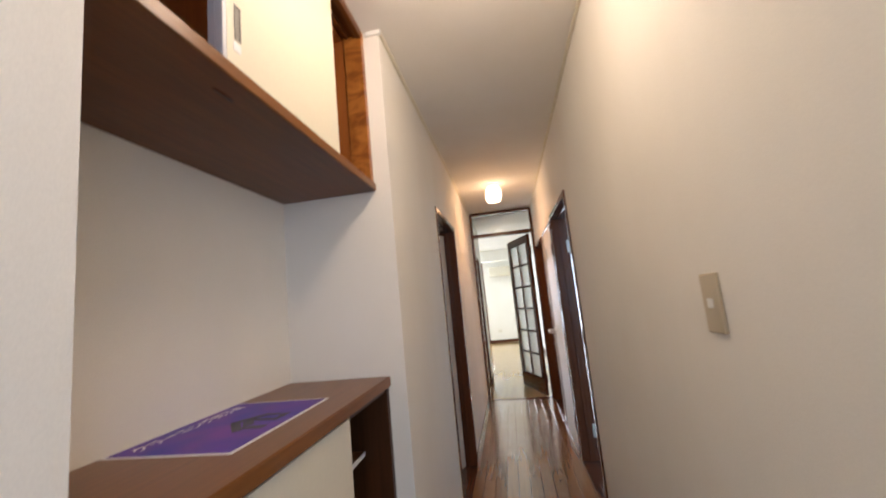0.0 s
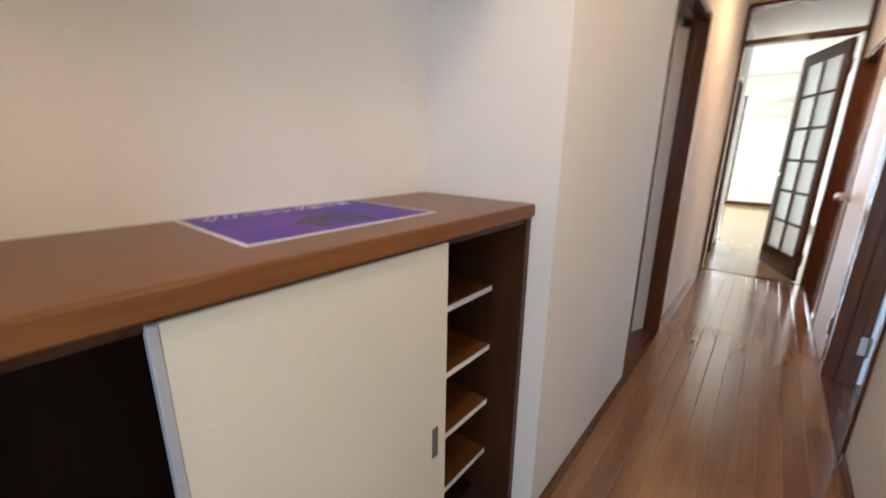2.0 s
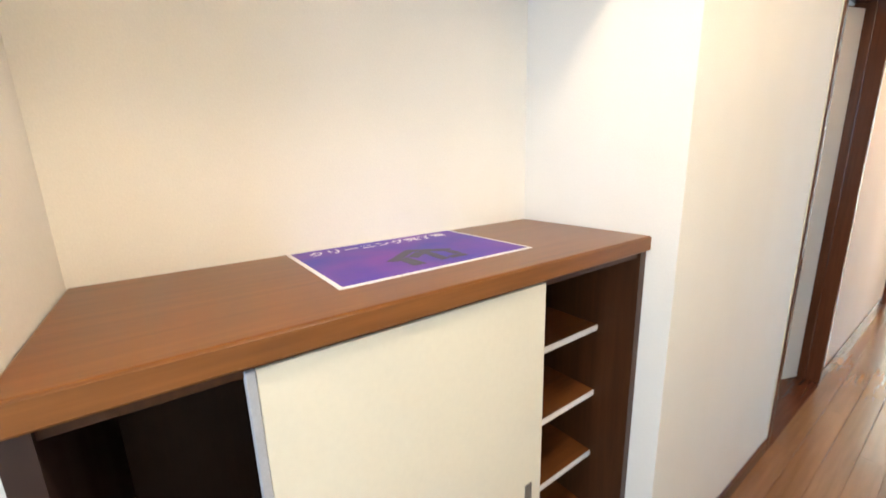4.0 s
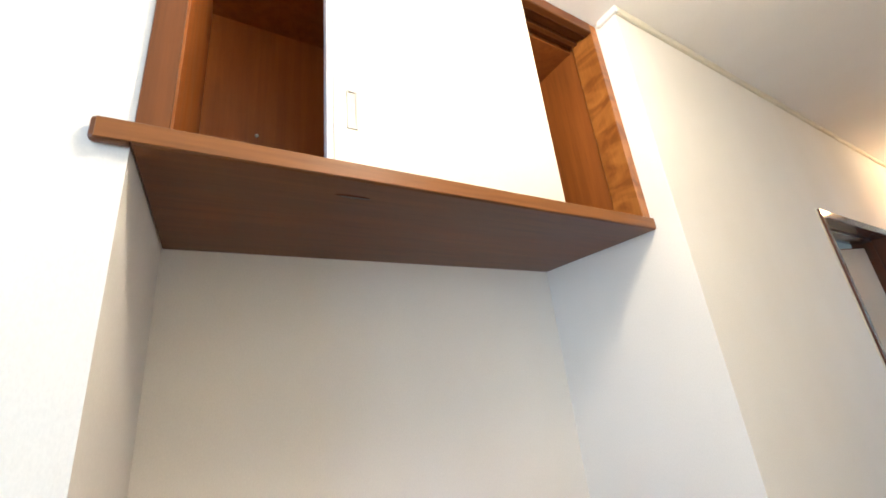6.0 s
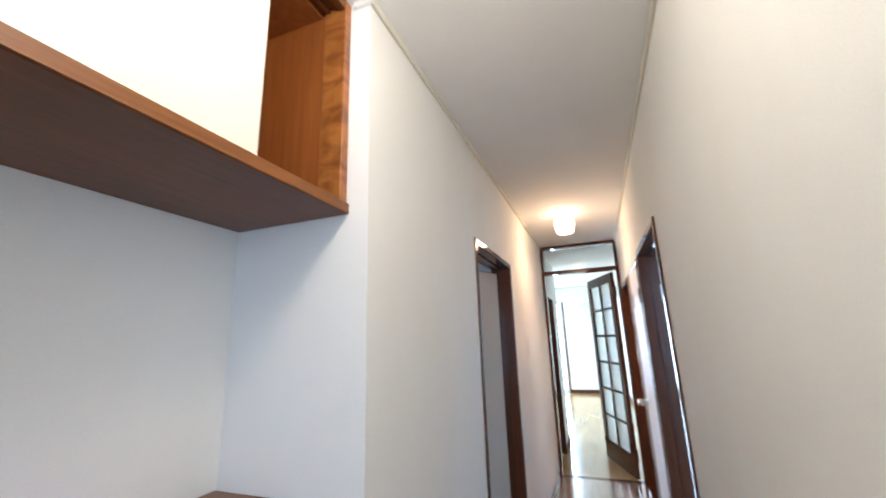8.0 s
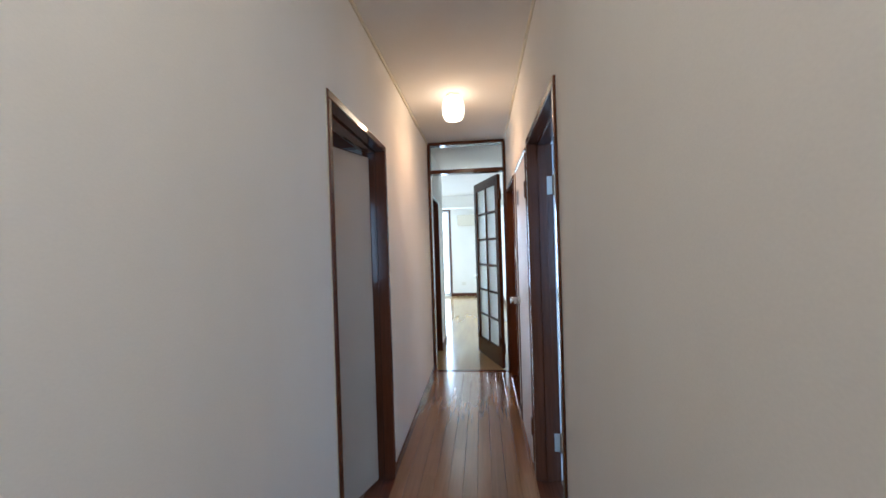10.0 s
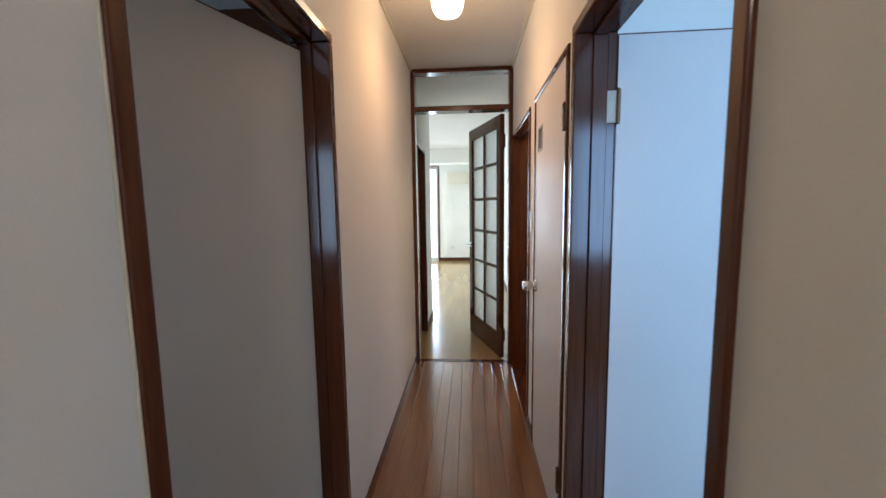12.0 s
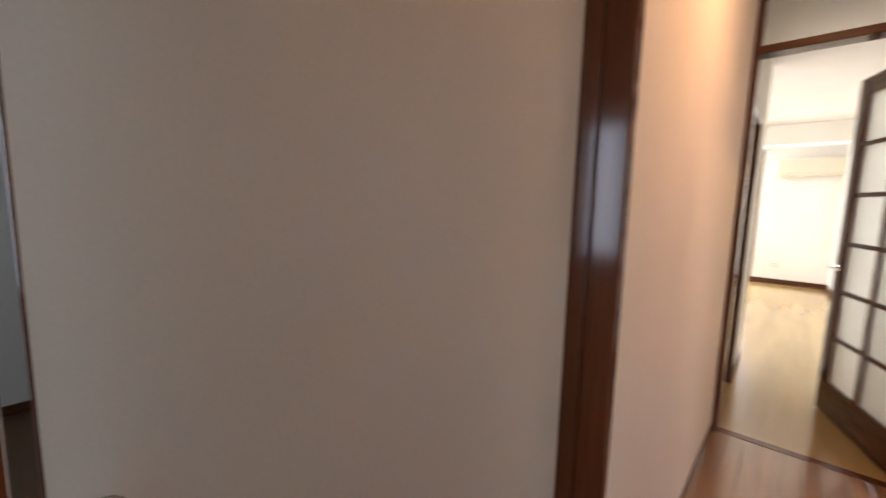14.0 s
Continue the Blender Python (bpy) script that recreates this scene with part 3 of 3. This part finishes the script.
part("print", block(-0.141, 0.139, -0.202, 0.202, 0.0012, 0.0016), VIOLET, notice, "violet printed field")


def lettering(text, size, m, mat, parent, name, label):
    curve = bpy.data.curves.new(name, "FONT")
    curve.body, curve.size, curve.align_x, curve.align_y, curve.extrude = text, size, "CENTER", "CENTER", 0.0002
    curve.offset = 0.0003
    tmp = bpy.data.objects.new("letters", curve)
    scene.collection.objects.link(tmp)
    bpy.context.view_layer.update()
    me = bpy.data.meshes.new_from_object(tmp.evaluated_get(bpy.context.evaluated_depsgraph_get()))
    bpy.data.objects.remove(tmp)
    me.transform(m)
    me.materials.clear()
    me.materials.append(mat)
    ob = new(name, me)
    ob.parent = parent
    return tagged(ob, label)


lettering("クリーニング完了済", 0.038, Matrix.Translation((-0.101, -0.008, 0.0019)) @ pose(0, 0, 0, 0, 0, 90), PAPER, notice, "lettering", "white printed words")
house = bmesh.new()
HZ = (0.0016, 0.0020)


def flat(bm, pts):
    """A thin printed shape from its outline (along the hall, across it)."""
    low = [bm.verts.new((-v + 0.010, u, HZ[0])) for u, v in pts]
    top = [bm.verts.new((-v + 0.010, u, HZ[1])) for u, v in pts]
    bm.faces.new(top)
    bm.faces.new(low[::-1])
    for k in range(len(pts)):
        bm.faces.new((low[k], low[(k + 1) % len(pts)], top[(k + 1) % len(pts)], top[k]))


flat(house, [(-0.080, -0.040), (-0.062, -0.052), (0.008, 0.004), (-0.006, 0.020)])
flat(house, [(0.078, -0.030), (0.060, -0.046), (-0.006, 0.004), (-0.002, 0.022)])
flat(house, [(-0.056, -0.044), (-0.032, -0.034), (-0.030, -0.098), (-0.056, -0.098)])
flat(house, [(-0.030, -0.032), (0.004, -0.006), (0.012, -0.032), (-0.020, -0.054)])
flat(house, [(0.010, -0.010), (0.028, -0.016), (0.026, -0.096), (0.006, -0.096)])
flat(house, [(0.030, -0.080), (0.068, -0.076), (0.070, -0.098), (0.030, -0.098)])
flat(house, [(0.052, -0.040), (0.070, -0.046), (0.070, -0.074), (0.052, -0.074)])
bmesh.ops.recalc_face_normals(house, faces=house.faces)
part("house_symbol", house, INK, notice, "dark grey house drawing")

# ---- ceiling lamp ----
LX, LY = 0.368, 2.447
lampo = thing("ceiling_lamp", "small opal glass ceiling lamp, lit warm", "lamp", Matrix.Translation((LX, LY, CEIL_Z)), "ceiling lamps along the hall")
part("mount", lathe([(0.052, 0.0), (0.052, -0.010), (0.046, -0.020), (0.030, -0.024)]), WHITE, lampo)
shade = part("shade", lathe([(0.050, -0.022), (0.066, -0.040), (0.077, -0.070), (0.079, -0.105), (0.076, -0.142), (0.068, -0.166), (0.058, -0.180), (0.020, -0.183)], None, 32), BULB, lampo, "glowing opal glass shade")
shade.visible_shadow = False
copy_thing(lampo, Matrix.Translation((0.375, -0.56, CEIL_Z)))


# ---- switches ----
def switch(label, x, y, z, w, h, keys, turn):
    s = thing("light_switch", label, "switch", Matrix.Translation((x, y, z)) @ pose(0, 0, 0, 0, 0, turn), "wall switches along the hall")
    part("plate", block(-0.008, 0.0, -w / 2, w / 2, -h / 2, h / 2, bevel=0.003, segments=2), SWITCH, s)
    for k in range(keys):
        dz = (k - (keys - 1) / 2) * 0.026
        part("rocker", block(-0.011, -0.008, -0.011, 0.011, dz - 0.010, dz + 0.010, bevel=0.0015), WHITE, s)
    return s


switch("ivory wall switch plate with a single rocker", W, -0.540, 1.233, 0.067, 0.121, 1, 0)
switch("ivory wall switch plate with three rockers", W, 2.700, 1.243, 0.072, 0.121, 3, 0)

# ---- room behind the left door ----
LR = (-3.03, 0.16, 4.05)   # far wall, near wall, window wall
wall("wall_left_room_west", "x", LR[0] - T, LR[0], LR[1], LR[2], CEIL_Z)
wall("wall_left_room_near", "y", LR[1] - 0.04, LR[1], LR[0] - T, -T, CEIL_Z, [(-1.15, -0.50, 0.98, 1.78)])
wall("wall_left_room_far", "y", LR[2], LR[2] + T, LR[0] - T, -T, CEIL_Z)
wall("wall_left_room_hall", "x", -T - 0.02, -T, END + 0.14, LR[2], CEIL_Z)
setting("ceiling_left_room", block(LR[0] - T, -T, LR[1] - 0.04, LR[2] + T, CEIL_Z, CEIL_Z + 0.1), CEIL, "pale ceiling of the left room", "ceiling")
setting("floor_left_room", block(LR[0] - T, -T - 0.006, LR[1] - 0.04, LR[2] + T, -0.1, 0.0), FLOOR3, "brown wooden floor of the left room", "floor")
strip("baseboard", LR[0], LR[0] + 0.009, LR[1], LR[2], 0, 0.06, FRAME_Y, "dark brown baseboard of the left room")

setting("lintel_left_room", block(LR[0], -T, 2.66, 2.74, 2.14, CEIL_Z, bevel=0.004), FRAME_X, "dark stained wooden lintel board in the left room", "lintel")

# ---- room behind the right door ----
RR = (3.5, -1.0, 1.94)
wall("wall_right_room_east", "x", RR[0], RR[0] + T, RR[1], RR[2], CEIL_Z)
wall("wall_right_room_near", "y", RR[1] - T, RR[1], W + T, RR[0] + T, CEIL_Z, [(1.5, 2.7, 0.8, 2.1)])
wall("wall_right_room_far", "y", RR[2], RR[2] + 0.02, W + T, RR[0] + T, CEIL_Z)
setting("ceiling_right_room", block(W + T, RR[0] + T, RR[1] - T, RR[2] + 0.02, CEIL_Z, CEIL_Z + 0.1), CEIL, "pale ceiling of the right room", "ceiling")
setting("floor_right_room", block(W + T + 0.006, RR[0] + T, RR[1] - T, RR[2] + 0.02, -0.1, 0.0), FLOOR3, "brown wooden floor of the right room", "floor")
strip("baseboard", W + T, RR[0], RR[2] - 0.009, RR[2], 0, 0.06, FRAME_X, "dark brown baseboard of the right room")

# ---- washroom ----
wall("wall_washroom_east", "x", 2.3, 2.3 + T, 2.88, END + 0.02, CEIL_Z)
wall("wall_washroom_near", "y", 2.86, 2.88, W + T, 2.3 + T, CEIL_Z)
wall("wall_washroom_far", "y", END, END + 0.06, W + T, 2.3 + T, CEIL_Z)
setting("ceiling_washroom", block(W + T, 2.3 + T, 1.95, END + 0.06, CEIL_Z, CEIL_Z + 0.1), CEIL, "pale ceiling of the washroom", "ceiling")
setting("floor_washroom", block(W + T + 0.006, 2.3 + T, 1.97, END, -0.1, 0.0), FLOOR2, "honey coloured washroom floor", "floor")

# ---- living room beyond the screen ----
LVX0, LVX1, STUB = -3.4, 1.04, 5.17
D6 = (3.86, 4.57)
wall("wall_living_left_stub", "x", -T, 0.0, END + 0.08, STUB, CEIL_Z, [(D6[0] + 0.005, D6[1] - 0.005, 0, HEAD - 0.005)])
wall("wall_living_near", "y", STUB - T, STUB, LVX0 - T, -T, CEIL_Z)
wall("wall_living_right", "x", LVX1, LVX1 + T, END + 0.08, FAR + T, CEIL_Z)
wall("wall_living_right_return", "y", END + 0.022, END + 0.08, W, LVX1 + T, CEIL_Z)
wall("wall_living_left", "x", LVX0 - T, LVX0, STUB - T, FAR + T, CEIL_Z, [(5.8, 8.5, 0.4, 2.2)])
wall("wall_living_far", "y", FAR, FAR + T, LVX0, LVX1, CEIL_Z, [(-2.05, -0.30, 0.04, 2.28)])
setting("ceiling_living", block(LVX0 - T, LVX1 + T, END + 0.02, FAR + T, CEIL_Z + 0.002, CEIL_Z + 0.1), CEIL, "white ceiling of the living room", "ceiling")
setting("floor_living", block(LVX0 - T, LVX1 + T, END, FAR + T, -0.1, -0.002), FLOOR2, "glossy honey coloured wooden living room floor", "floor")
setting("beam", block(LVX0, LVX1, 8.02, 8.36, 2.163, CEIL_Z), WALL, "off-white papered ceiling beam", "beam")
wall("wall_living_pier", "x", 0.757, LVX1, 9.25, FAR, CEIL_Z)
strip("baseboard", -0.265, 0.757, FAR - 0.012, FAR, 0, 0.085, BASEWOOD, "dark brown baseboard of the living room")
strip("baseboard", LVX1 - 0.012, LVX1, END + 0.08, 9.25, 0, 0.085, BASEWOOD, "dark brown baseboard of the living room")
strip("baseboard", 0.745, 0.757, 9.25, FAR - 0.012, 0, 0.085, BASEWOOD, "dark brown baseboard of the living room pier")
strip("baseboard", 0.0, 0.010, D6[1], STUB, 0, 0.07, BASEWOOD, "dark brown baseboard of the living room")
fr6 = tagged(thing("door_frame_6", "dark wooden frame round a brown door", "door frame"), kind="structure")
part("jamb", block(-T, 0.010, D6[0], D6[0] + FW, 0, HEAD - FW, bevel=0.003), FRAME, fr6)
part("jamb", block(-T, 0.010, D6[1] - FW, D6[1], 0, HEAD - FW, bevel=0.003), FRAME, fr6)
part("head", block(-T, 0.010, D6[0], D6[1], HEAD - FW, HEAD, bevel=0.003), FRAME_Y, fr6)
d6 = thing("door_6", "reddish brown flush wooden door, closed", "door")
part("leaf", block(-0.09, -0.055, D6[0] + FW + 0.002, D6[1] - FW - 0.002, 0.006, HEAD - FW - 0.003, bevel=0.002), INNER, d6)

window = tagged(thing("window_1", "tall aluminium balcony window, bright daylight outside", "window", Matrix.Translation((0, FAR, 0))), kind="structure")
part("frame", block(-0.345, -0.300, -0.02, 0.08, 0.0, 2.28, bevel=0.003), ALU, window)
part("frame", block(-2.05, -2.005, -0.02, 0.08, 0.0, 2.28, bevel=0.003), ALU, window)
part("frame", block(-2.005, -0.345, -0.02, 0.08, 2.235, 2.28, bevel=0.003), ALU, window)
part("frame", block(-2.005, -0.345, -0.02, 0.08, 0.04, 0.08, bevel=0.003), ALU, window)
part("meeting_stile", block(-1.20, -1.15, 0.0, 0.05, 0.08, 2.235, bevel=0.003), ALU, window)
for x0, x1 in ((-2.005, -1.20), (-1.15, -0.345)):
    g = part("pane", block(x0, x1, 0.030, 0.034, 0.08, 2.235), CLEAR, window, "clear window glass")
    g.visible_shadow = False
part("casing", block(-0.300, -0.262, -0.014, 0.0, 0.0, 2.315, bevel=0.003), FRAME, window, "dark wooden casing")
part("casing", block(-2.05, -0.300, -0.014, 0.0, 2.28, 2.315, bevel=0.003), FRAME_X, window, "dark wooden casing")
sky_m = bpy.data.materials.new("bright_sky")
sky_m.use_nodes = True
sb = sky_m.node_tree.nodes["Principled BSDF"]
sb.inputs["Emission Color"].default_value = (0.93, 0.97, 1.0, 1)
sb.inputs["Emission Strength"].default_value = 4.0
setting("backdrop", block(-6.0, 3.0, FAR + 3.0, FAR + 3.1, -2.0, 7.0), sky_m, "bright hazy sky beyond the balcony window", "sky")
rod = thing("curtain_rail", "brown metal curtain rail above the window", "curtain rail", Matrix.Translation((0, FAR, 2.36)))
part("rail", block(-2.2, -0.17, -0.085, -0.055, -0.012, 0.012, bevel=0.004), FRAME_X, rod)
for x in (-2.1, -1.15, -0.22):
    part("bracket", block(x - 0.012, x + 0.012, -0.055, 0.0, -0.01, 0.014, bevel=0.002), ALU, rod)

ac = thing("air_conditioner", "ivory wall air conditioner high on the end wall", "air conditioner", Matrix.Translation((0.335, FAR, 1.865)))
body = block(-0.42, 0.42, -0.20, 0.0, 0.03, 0.285, bevel=0.022, segments=3)
part("body", body, PLASTIC, ac, "ivory plastic casing")
for k in range(5):
    part("grille_slat", block(-0.40, 0.40, -0.206, -0.199, 0.12 + k * 0.03, 0.128 + k * 0.03), PLASTIC, ac)
part("outlet_flap", block(-0.40, 0.40, -0.19, -0.10, 0.0, 0.031, bevel=0.008), PLASTIC, ac)
sock = thing("wall_socket", "ivory wall socket plate low on the end wall", "socket", Matrix.Translation((0.045, FAR, 0.33)))
part("plate", block(-0.052, 0.052, -0.008, 0.0, -0.036, 0.036, bevel=0.003), PLASTIC, sock)
for x in (-0.022, 0.022):
    part("outlet", block(x - 0.012, x + 0.012, -0.010, -0.008, -0.016, 0.016, bevel=0.002), WHITE, sock)

# ---- hall floor planks ----
floor = bpy.data.objects["floor"]
PW = 0.0795         # width of a floor strip
planks = {}


def plank_mesh(length):
    key = round(length, 3)
    if key not in planks:
        a, b, c = PW / 2 - 0.0002, length / 2 - 0.0002, 0.0016
        bm = bmesh.new()
        rows = [[bm.verts.new((x, y, z)) for x, z in ((-a, -0.015), (-a, -0.0011), (-a + c, 0), (a - c, 0), (a, -0.0011), (a, -0.015))] for y in (-b, b)]
        for k in range(6):
            bm.faces.new((rows[0][k], rows[0][(k + 1) % 6], rows[1][(k + 1) % 6], rows[1][k]))
        bm.faces.new(rows[0])
        bm.faces.new(rows[1][::-1])
        bmesh.ops.recalc_face_normals(bm, faces=bm.faces)
        planks[key] = mesh_of("plank", bm, FLOOR)
    return planks[key]


rng = random.Random(4)
for c in range(-1, 11):
    x = W - 0.018 + (c - 9.5) * PW
    y = BACK - (0.909 if c % 2 else 0.0) - rng.choice((0.0, 0.303, 0.606))
    while y < END - 0.006:
        lo, hi = max(y, BACK), y + 1.818
        if hi > END - 0.10:
            hi = END - 0.006
        if x < 0:
            hi = min(hi, -0.011)
        if hi - lo > 0.05:
            p = new("plank", plank_mesh(hi - lo))
            p.location = (x, (lo + hi) / 2, 0)
            p.parent = floor
        y = END if hi >= END - 0.006 else y + 1.818
